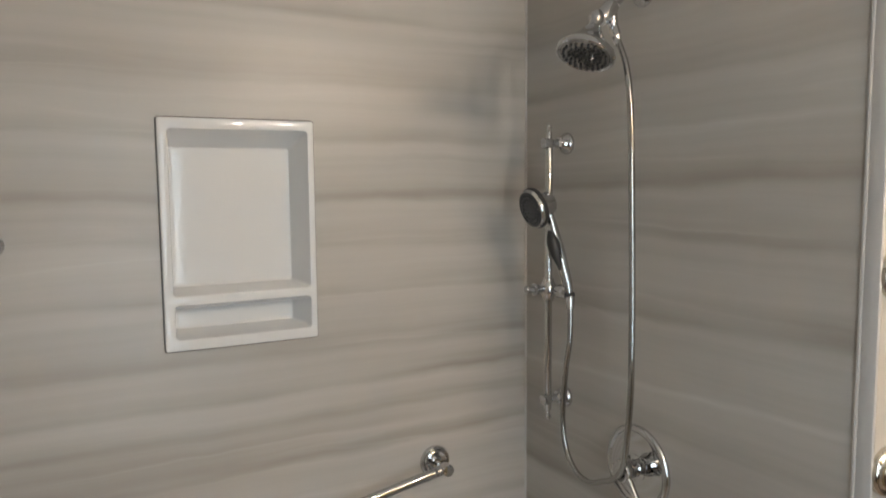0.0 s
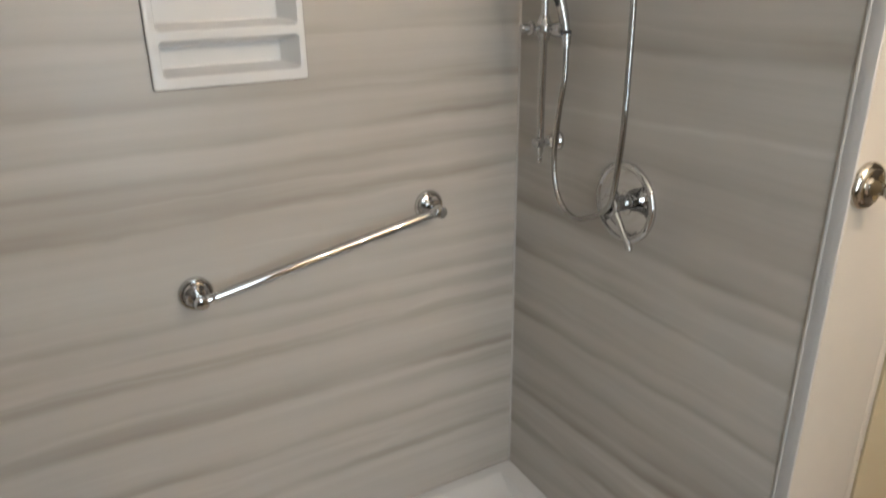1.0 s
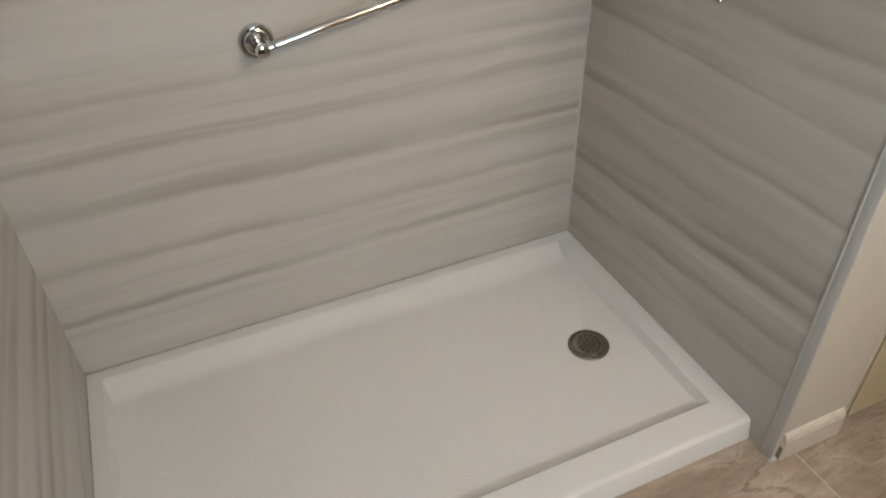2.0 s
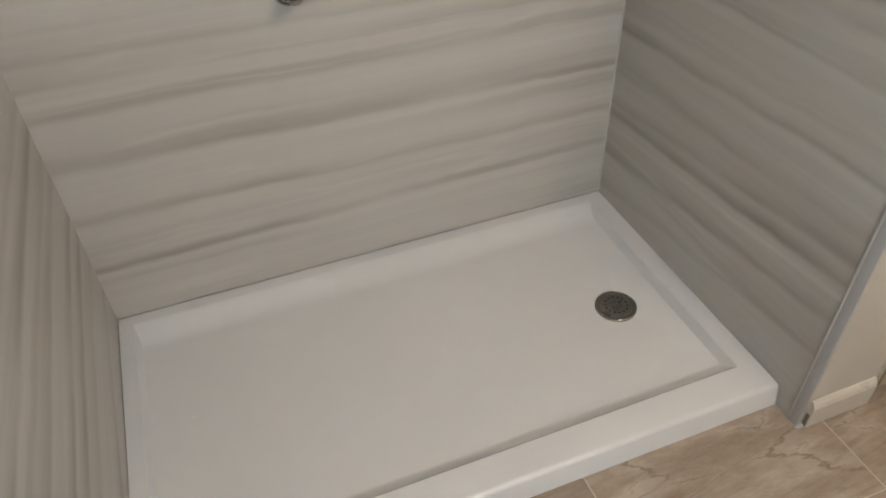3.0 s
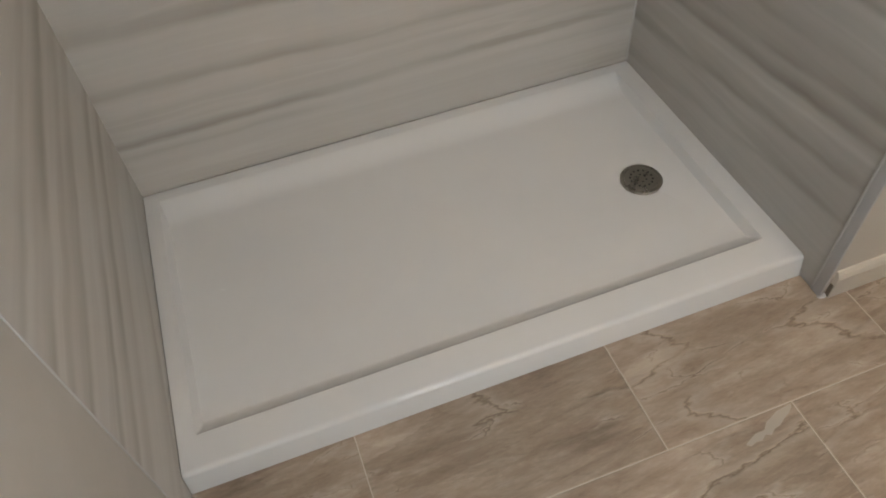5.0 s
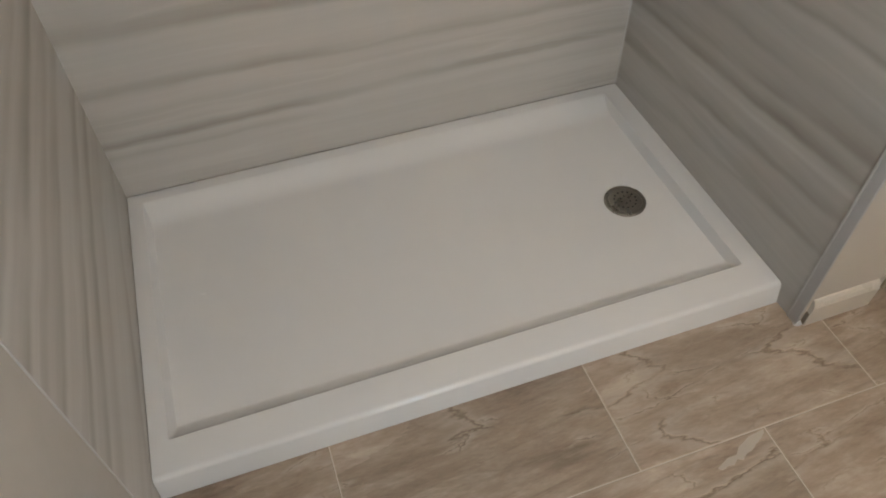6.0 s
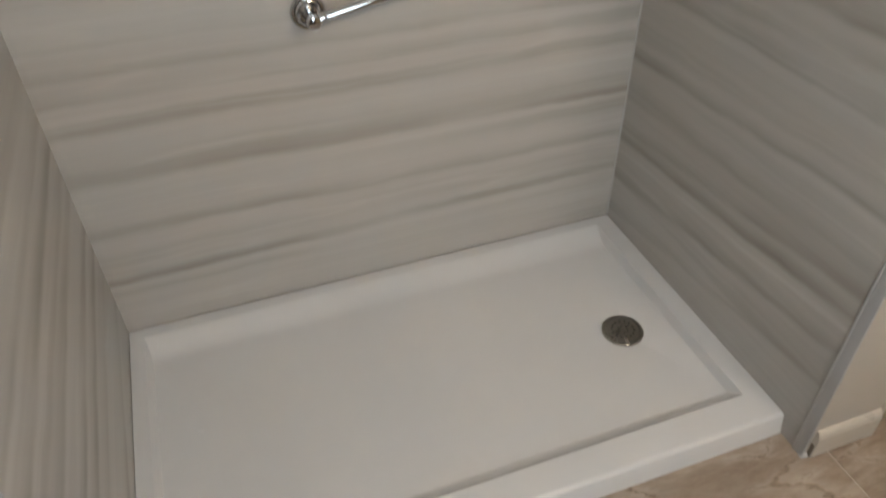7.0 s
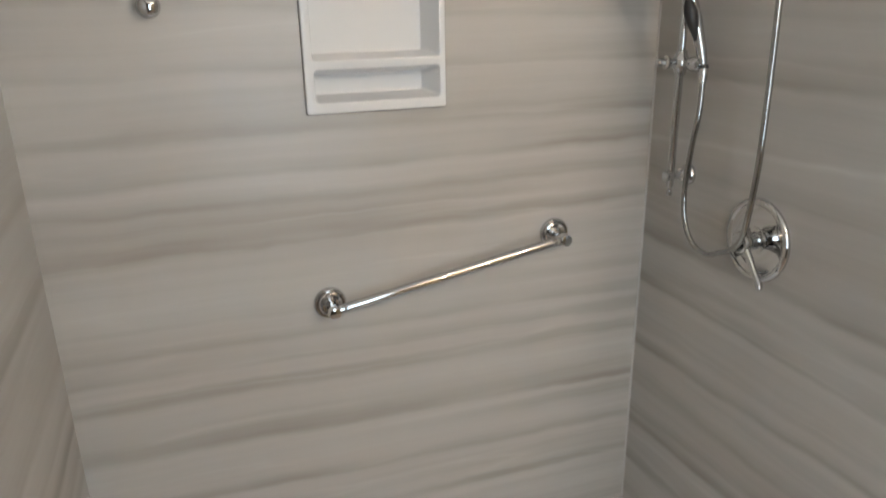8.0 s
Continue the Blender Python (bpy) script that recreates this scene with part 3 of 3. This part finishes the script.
# ---------------------------------------------------------------- recessed shelf
def niche():
    t = thing("recessed_shelf", "glossy white moulded shower niche with two compartments", "shelf")
    fy = -0.010                      # front of the rim
    depth = 0.073
    ou = (0.622, 0.921, 1.483, 1.8365)       # upper opening
    ol = (0.624, 0.921, 1.389, 1.462)       # lower opening

    def rr(x0, x1, z0, z1, r, y, bm):
        return [bm.verts.new((x, y, z)) for x, z in rounded_rect(x0, x1, z0, z1, r)]

    def bridge(bm, a, b):
        for i in range(len(a)):
            j = (i + 1) % len(a)
            bm.faces.new((a[i], a[j], b[j], b[i]))

    bm = bmesh.new()
    # outer flange, rounded to the wall
    o = [rr(NX0 + d, NX1 - d, NZ0 + d, NZ1 - d, 0.006 + d * 0.3, y, bm) for d, y in ((0, 0.0002), (0.0, -0.0070), (0.0010, -0.0090), (0.005, fy))]
    for a, b in zip(o, o[1:]):
        bridge(bm, a, b)
    mid = (ou[2] + ol[3]) / 2
    # face of the rim: bands round the two openings
    for (x0, x1, z0, z1), (bz0, bz1) in ((ou, (mid, NZ1 - 0.005)), (ol, (NZ0 + 0.005, mid))):
        back = (x0 + 0.008, x1 - 0.021, z0 + 0.009, z1 - (0.034 if bz0 == mid else 0.018))
        lip = []
        for f, d, r, y in ((0, -0.004, 0.010, fy), (0, -0.001, 0.009, fy + 0.0008), (0, 0.0, 0.008, fy + 0.003), (0.97, 0.0, 0.006, depth - 0.003), (1, 0.0006, 0.006, depth - 0.0008),
                           (1, 0.003, 0.005, depth), (1, 0.010, 0.004, depth)):
            q = [u + (w - u) * f + sg * d for u, w, sg in zip((x0, x1, z0, z1), back, (1, -1, 1, -1))]
            lip.append(rr(*q, r, y, bm))
        for a, b in zip(lip, lip[1:]):
            bridge(bm, a, b)
        bm.faces.new(lip[-1])
        outer = [bm.verts.new((x, fy, z)) for x, z in rounded_rect(NX0 + 0.005, NX1 - 0.005, bz0, bz1, 0.0075)]
        # square off the meeting line between the two bands
        for v in outer:
            if abs(v.co.z - mid) < 0.0076:
                v.co.z = mid
                v.co.x = NX0 + 0.005 if v.co.x < (NX0 + NX1) / 2 else NX1 - 0.005
        bridge(bm, outer, lip[0])
    bmesh.ops.remove_doubles(bm, verts=bm.verts, dist=0.0003)
    part("moulding", bm, M_NICHE, t, angle=32)
    # added dark ring: the flange's shadow on the panel, drawn as a strip
    shade_line = bmesh.new()
    g = [rr(NX0 - d, NX1 + d, NZ0 - d, NZ1 + d, 0.007, y, shade_line) for d, y in ((0.0022, 0.0003), (0.0022, -0.0022), (-0.001, -0.0030))]
    for a, b in zip(g, g[1:]):
        bridge(shade_line, a, b)
    part("shade_line", shade_line, M_NICHE_SHADE, t, "thin dark strip for the shade round the rim")
    part("back_shell", new_box(NX0 + 0.011, NX1 - 0.011, depth + 0.002, depth + 0.006, NZ0 + 0.011, NZ1 - 0.011), M_NICHE, t)
    return t


niche()

# ---------------------------------------------------------------- grab bar
ROSETTE = [(0, 0), (0.0405, 0), (0.0412, 0.004), (0.0400, 0.0085), (0.0370, 0.0110), (0.0345, 0.0105), (0.0330, 0.0085), (0.0315, 0.0095), (0.0300, 0.0135),
           (0.0270, 0.0150), (0.0245, 0.0140), (0.0215, 0.0120), (0.0170, 0.0115), (0.0150, 0.0150)]


def grab_bar():
    t = thing("grab_bar", "chrome grab bar on round stepped rosettes, slightly slanted", "grab bar")
    a, b = Vector((0.622, 0, 0.894)), Vector((1.240, 0, 1.0045))
    d = (b - a).normalized()
    y = -0.061
    off = Vector((0, y, 0))
    for p, s in ((a, 1), (b, -1)):
        part("rosette", lathe(bmesh.new(), ROSETTE + [(0.0, 0.0160)], p, (0, -1, 0), 48), M_CHROME, t)
        part("post", lathe(bmesh.new(), [(0.0140, 0.012), (0.0125, 0.042), (0.0150, 0.046), (0.0160, 0.050), (0.0160, 0.076), (0.0150, 0.0795), (0.0125, 0.0805), (0, 0.081)],
                           p, (0, -1, 0), 32), M_CHROME, t)
        part("collar", lathe(bmesh.new(), [(0.0105, 0.012), (0.0138, 0.014), (0.0138, 0.021), (0.0118, 0.0225), (0.0118, 0.0245), (0.0130, 0.026), (0.0130, 0.033), (0.0105, 0.035)],
                             p + off, d * s, 28), M_CHROME, t)
    part("bar", tube(bmesh.new(), [a + off + d * 0.010, (a + b) / 2 + off, b + off - d * 0.010], 0.0122, 28), M_CHROME, t)
    return t


grab_bar()


def robe_hook():
    t = thing("robe_hook", "small chrome domed hook on the streaked panel", "hook")
    p = (0.297, 0, 1.606)
    part("base", lathe(bmesh.new(), [(0, 0), (0.024, 0), (0.024, 0.004), (0.019, 0.007), (0.012, 0.009), (0.010, 0.014), (0, 0.014)], p, (0, -1, 0), 32), M_CHROME, t)
    part("knob", lathe(bmesh.new(), [(0, 0.010), (0.010, 0.011), (0.0205, 0.016), (0.0245, 0.024), (0.0235, 0.032), (0.017, 0.039), (0.009, 0.042), (0, 0.043)], p, (0, -1, 0), 32), M_CHROME, t)
    return t


robe_hook()


# ---------------------------------------------------------------- shower fittings on the right panel
BAR_X, BAR_Y = 1.469, -0.178


def slide_bar():
    t = thing("slide_bar", "chrome shower slide bar on two small wall brackets", "slide bar")
    part("rail", lathe(bmesh.new(), [(0, 1.129), (0.0055, 1.130), (0.0080, 1.137), (0.0048, 1.146), (0.0050, 1.150), (0.0088, 1.156), (0.0088, 1.806),
                                     (0.0066, 1.812), (0.0066, 1.836), (0.0046, 1.842), (0.0060, 1.848), (0.0040, 1.855), (0, 1.857)], (BAR_X, BAR_Y, 0), (0, 0, 1), 24), M_CHROME, t)
    for z in (1.811, 1.180):
        part("bracket", lathe(bmesh.new(), [(0, 0), (0.0260, 0), (0.0268, 0.003), (0.0258, 0.007), (0.0225, 0.012), (0.0175, 0.019), (0.0155, 0.024), (0.0165, 0.0265), (0.0150, 0.029), (0.0105, 0.032),
                                            (0.0090, 0.040), (0.0085, 0.046), (0.0120, 0.049), (0.0132, 0.055), (0.0132, 0.066), (0.0115, 0.072), (0, 0.074)], (W, BAR_Y, z), (-1, 0, 0), 32), M_CHROME, t)
    zs = 1.456
    part("slider", lathe(bmesh.new(), [(0.0090, -0.030), (0.0130, -0.027), (0.0140, -0.018), (0.0190, -0.012), (0.0205, 0.0), (0.0190, 0.012), (0.0140, 0.018), (0.0130, 0.027), (0.0090, 0.030)],
                         (BAR_X, BAR_Y, zs), (0, 0, 1), 28), M_CHROME, t)
    part("knob", lathe(bmesh.new(), [(0.009, 0.012), (0.0075, 0.028), (0.0120, 0.031), (0.0150, 0.035), (0.0150, 0.041), (0.0095, 0.044), (0.0095, 0.062), (0.0080, 0.0655), (0, 0.066)],
                       (BAR_X, BAR_Y, zs), (-1, 0.05, 0.06), 24), M_CHROME, t)
    part("cradle", lathe(bmesh.new(), [(0.008, 0.010), (0.0085, 0.030), (0.0160, 0.034), (0.0185, 0.042), (0.0185, 0.056), (0.0160, 0.064), (0, 0.066)],
                         (BAR_X, BAR_Y, zs), (0.18, -1, 0), 24), M_CHROME, t)
    return t


slide_bar()


def hand_shower():
    t = thing("hand_shower", "chrome hand shower with a dark spray face in its cradle", "hand shower")
    path = spline([(1.485, -0.242, 1.442), (1.481, -0.238, 1.475), (1.471, -0.228, 1.530), (1.459, -0.220, 1.585), (1.448, -0.215, 1.630), (1.440, -0.213, 1.655)], 8)
    part("handle", tube(bmesh.new(), path, lambda s: 0.0098 + 0.0040 * math.sin(math.pi * min(1, s * 1.1)) ** 2, 20), M_CHROME, t)
    grip = spline([(1.4640, -0.2335, 1.510), (1.4550, -0.2300, 1.543), (1.4470, -0.2255, 1.575), (1.4400, -0.2215, 1.604)], 8)
    part("end_ring", lathe(bmesh.new(), [(0.0090, -0.004), (0.0128, -0.003), (0.0128, 0.006), (0.0100, 0.008)], (1.4845, -0.2415, 1.448), (-0.10, 0.10, 1), 24), M_DARK, t, "dark ring at the foot of the handle")
    part("grip", tube(bmesh.new(), grip, lambda s: 0.0020 + 0.0135 * math.sin(math.pi * (0.06 + 0.88 * s ** 1.3)), 16), M_DARK, t, "dark rubber grip inset")
    n = Vector((-0.955, 0.01, -0.29)).normalized()
    c = Vector((1.402, -0.210, 1.657))
    part("head", lathe(bmesh.new(), [(0, -0.056), (0.018, -0.055), (0.027, -0.047), (0.029, -0.030), (0.036, -0.017), (0.0455, -0.006), (0.0475, 0.002), (0.0465, 0.007), (0.0440, 0.0100), (0.0425, 0.0100), (0.0415, 0.007), (0, 0.007)],
                       c, n, 48), M_CHROME, t)
    part("band", lathe(bmesh.new(), [(0.0440, -0.0090), (0.0488, -0.0075), (0.0496, -0.0035), (0.0492, 0.0008), (0.0470, 0.0018)], c, n, 48), M_DARK, t, "dark band round the head")
    face = part("spray_face", lathe(bmesh.new(), [(0.0420, 0.0068), (0.0410, 0.0094), (0.0375, 0.0100), (0.0365, 0.0090), (0.030, 0.0114), (0.0285, 0.0098), (0.020, 0.0104), (0, 0.0118)], c, n, 48), M_GREYFACE, t, "dark grey spray face")
    m = axis_matrix(c, n)
    for r, k in ((0.0335, 26), (0.024, 16), (0.012, 8)):
        for i in range(k):
            a = 2 * math.pi * i / k
            o = m @ Vector((r * math.cos(a), r * math.sin(a), 0.0100))
            part("nozzle", lathe(bmesh.new(), [(0, 0), (0.0016, 0), (0.0013, 0.0028), (0, 0.003)], o, n, 6), M_DARK, face, smooth=False)
    return t


hand_shower()


def hose():
    t = thing("shower_hose", "long flexible chrome hose looping down from the shower arm", "hose")
    path = spline([(1.441, -0.442, 2.022), (1.4385, -0.458, 1.995), (1.4350, -0.482, 1.950), (1.4320, -0.497, 1.890), (1.432, -0.503, 1.810), (1.432, -0.508, 1.680), (1.432, -0.513, 1.500), (1.432, -0.514, 1.360),
                   (1.434, -0.510, 1.270), (1.438, -0.496, 1.170), (1.450, -0.470, 1.105), (1.462, -0.425, 1.066), (1.468, -0.385, 1.045), (1.470, -0.338, 1.026), (1.470, -0.290, 1.034), (1.470, -0.252, 1.076),
                   (1.470, -0.237, 1.150), (1.471, -0.246, 1.263), (1.475, -0.256, 1.348), (1.482, -0.248, 1.430)], 16)
    part("tube", tube(bmesh.new(), path, 0.0066, 14), M_HOSE, t)
    part("upper_nut", lathe(bmesh.new(), [(0, 0), (0.0095, 0), (0.0105, 0.004), (0.0105, 0.024), (0.008, 0.030), (0.007, 0.042), (0, 0.042)], (1.4405, -0.4385, 2.032), (-0.08, -0.45, -1), 12), M_CHROME, t, smooth=False)
    part("lower_nut", lathe(bmesh.new(), [(0, 0), (0.0085, 0), (0.010, 0.006), (0.0115, 0.030), (0, 0.030)], (1.480, -0.250, 1.416), (0.12, 0.2, 1), 16), M_CHROME, t)
    return t


hose()


def valve():
    y, z = -0.442, 1.088
    t = thing("shower_valve", "round polished chrome valve plate with a lever handle", "shower valve")
    # a rolled rim round a flat mirror disc
    part("plate", lathe(bmesh.new(), [(0, 0.0), (0.0945, 0.0), (0.0962, 0.003), (0.0958, 0.007), (0.0925, 0.0115), (0.0880, 0.0135), (0.0835, 0.0125), (0.0810, 0.0098), (0.0790, 0.0085), (0.030, 0.0100), (0, 0.0100)],
                        (W, y, z), (-1, 0, 0), 72), M_CHROME, t)
    sleeve = [(0.030, 0.0095), (0.0300, 0.0115), (0.0235, 0.0125)]
    for k in range(4):
        h = 0.0130 + 0.0052 * k
        sleeve += [(0.0205, h), (0.0205, h + 0.0030), (0.0185, h + 0.0036), (0.0185, h + 0.0049)]
    part("sleeve", lathe(bmesh.new(), sleeve + [(0, 0.0335)], (W, y, z), (-1, 0, 0), 40), M_CHROME, t, "ribbed chrome sleeve")
    part("seal", lathe(bmesh.new(), [(0.0170, 0.0332), (0.0203, 0.0334), (0.0203, 0.0362), (0.0170, 0.0364)], (W, y, z), (-1, 0, 0), 36), M_DARK, t, "thin dark seal")
    part("cap", lathe(bmesh.new(), [(0.010, 0.0360), (0.0210, 0.0364), (0.0240, 0.0385), (0.0252, 0.0425), (0.0252, 0.0520), (0.0240, 0.0555), (0.0205, 0.0575), (0.0190, 0.0570), (0, 0.0578)],
                      (W, y, z), (-1, 0, 0), 40), M_CHROME, t)
    path = spline([(W - 0.046, y - 0.016, z - 0.012), (W - 0.047, y - 0.031, z - 0.029), (W - 0.048, y - 0.048, z - 0.050), (W - 0.050, y - 0.066, z - 0.069), (W - 0.052, y - 0.079, z - 0.083)], 8)
    part("lever", tube(bmesh.new(), path, lambda s: 0.0092 - 0.0016 * math.sin(math.pi * s) - 0.004 * max(0, s - 0.9) * 10, 20), M_CHROME, t)
    return t


valve()


def shower_head():
    t = thing("overhead_shower", "chrome round shower head with a ring of dark nozzles", "shower head")
    n = Vector((-0.42, -0.13, -0.90)).normalized()
    c = Vector((1.355, -0.455, 1.972))
    part("bell", lathe(bmesh.new(), [(0, -0.076), (0.010, -0.076), (0.0125, -0.070), (0.0125, -0.062), (0.017, -0.058), (0.0185, -0.052), (0.030, -0.034), (0.045, -0.016), (0.0560, -0.007), (0.0595, 0.0), (0.0590, 0.006), (0.0555, 0.0085), (0.053, 0.006), (0, 0.006)],
                       c, n, 56), M_CHROME, t)
    face = part("spray_face", lathe(bmesh.new(), [(0.0515, 0.0055), (0.0490, 0.0085), (0.034, 0.0100), (0.018, 0.0088), (0, 0.0105)], c, n, 48), M_HOSE, t, "brushed grey spray face")
    m = axis_matrix(c, n)
    for r, k, size in ((0.0435, 22, 0.0034), (0.0325, 16, 0.0034), (0.022, 12, 0.0030), (0.011, 7, 0.0026)):
        for i in range(k):
            a = 2 * math.pi * i / k
            o = m @ Vector((r * math.cos(a), r * math.sin(a), 0.0080))
            part("nozzle", lathe(bmesh.new(), [(0, 0), (size, 0), (size * 0.8, 0.0042), (0, 0.0046)], o, n, 8), M_DARK, face, smooth=False)
    k = c - n * 0.080
    part("ball_joint", lathe(bmesh.new(), [(0, -0.018), (0.009, -0.016), (0.0150, -0.006), (0.0155, 0.002), (0.0120, 0.010), (0, 0.012)], k, n, 28), M_CHROME, t)
    part("diverter", lathe(bmesh.new(), [(0, -0.024), (0.014, -0.024), (0.0165, -0.018), (0.0165, 0.018), (0.014, 0.024), (0, 0.024)], (1.424, -0.435, 2.062), (0.7, 0, 0.72), 28), M_CHROME, t)
    part("outlet", lathe(bmesh.new(), [(0, 0), (0.011, 0), (0.011, 0.022), (0.009, 0.028), (0, 0.028)], (1.437, -0.435, 2.060), (0.06, -0.12, -1), 20), M_CHROME, t)
    part("arm", tube(bmesh.new(), spline([(1.430, -0.435, 2.068), (1.452, -0.435, 2.090), (1.480, -0.435, 2.108), (1.522, -0.435, 2.113)], 8), 0.0105, 20), M_CHROME, t)
    part("flange", lathe(bmesh.new(), [(0, 0), (0.031, 0), (0.0315, 0.004), (0.027, 0.010), (0.016, 0.014), (0.012, 0.016), (0, 0.016)], (W, -0.435, 2.113), (-1, 0, 0), 36), M_CHROME, t)
    return t


shower_head()


# ---------------------------------------------------------------- round posts on the cream wall
def wall_post(z):
    t = thing("towel_post", "round polished nickel towel post on the cream wall", "towel holder", group="posts beside the shower", at=pose(1.564, WALL_F, z))
    part("rosette", lathe(bmesh.new(), ROSETTE + [(0, 0.0160)], (0, 0, 0), (0, -1, 0), 44), M_NICKEL, t)
    part("stem", lathe(bmesh.new(), [(0.0135, 0.012), (0.0105, 0.034), (0.0140, 0.040), (0.0140, 0.044), (0.0105, 0.047), (0.0105, 0.060), (0.0150, 0.064), (0.0165, 0.072), (0.0150, 0.080), (0, 0.084)],
                       (0, 0, 0), (0, -1, 0), 28), M_CHROME, t)
    return t


post = wall_post(1.256)
copy_thing(post, pose(1.564, WALL_F, 1.572))

# ---------------------------------------------------------------- floor of stone-look tiles
TL, TW, GAP = 0.618, 0.3065, 0.0028
floor = structure("floor", new_box(-0.12, ROOM_X + 0.1, ROOM_Y - 0.1, 0.125, -0.06, -0.0012), M_GROUT, "brown stone-look tile floor laid in a running bond with pale joints")
tile_meshes = {}


def tile_mesh(w, d):
    key = (round(w, 3), round(d, 3))
    if key not in tile_meshes:
        bm = new_box(0, w, 0, d, -0.006, 0.0, bevel=0.0012, segs=1)
        me = bpy.data.meshes.new("tile")
        bm.to_mesh(me)
        bm.free()
        me.materials.append(M_TILE)
        tile_meshes[key] = me
    return tile_meshes[key]


ROW0 = -1.164                      # joint between the first and second row
for row in range(-1, 6):
    y1 = ROW0 - (row - 1) * TW if row > 0 else ROW0 + (1 - row) * TW
    y0 = y1 - TW
    start = 0.359 if row % 2 == 0 else 0.359 + TL / 2
    for k in range(-2, 5):
        x0 = max(start + k * TL, -0.008)
        x1 = min(start + (k + 1) * TL, ROOM_X)
        ya, yb = max(y0, ROOM_Y), min(y1, -0.70)
        if x1 - x0 < 0.03 or yb - ya < 0.03:
            continue
        ob = new("tile", tile_mesh(x1 - x0 - GAP, yb - ya - GAP))
        ob.location = (x0 + GAP / 2, ya + GAP / 2, 0)
        ob.parent = floor

# pale smear dried on one tile
bm = bmesh.new()
outline = [(1.281, -1.168), (1.262, -1.170), (1.240, -1.172), (1.222, -1.180), (1.205, -1.186), (1.190, -1.200), (1.168, -1.200), (1.150, -1.207), (1.134, -1.214),
           (1.143, -1.221), (1.160, -1.217), (1.172, -1.219), (1.186, -1.210), (1.198, -1.215), (1.212, -1.206), (1.228, -1.203), (1.246, -1.193), (1.262, -1.186), (1.277, -1.176)]
face = bm.faces.new([bm.verts.new((x, y, 0.0002)) for x, y in outline])
top = bmesh.ops.extrude_face_region(bm, geom=[face])["geom"]
bmesh.ops.translate(bm, vec=(0, 0, 0.0007), verts=[v for v in top if isinstance(v, bmesh.types.BMVert)])
part("smear", bm, M_SMEAR, floor, "pale dried smear on a tile", smooth=False)
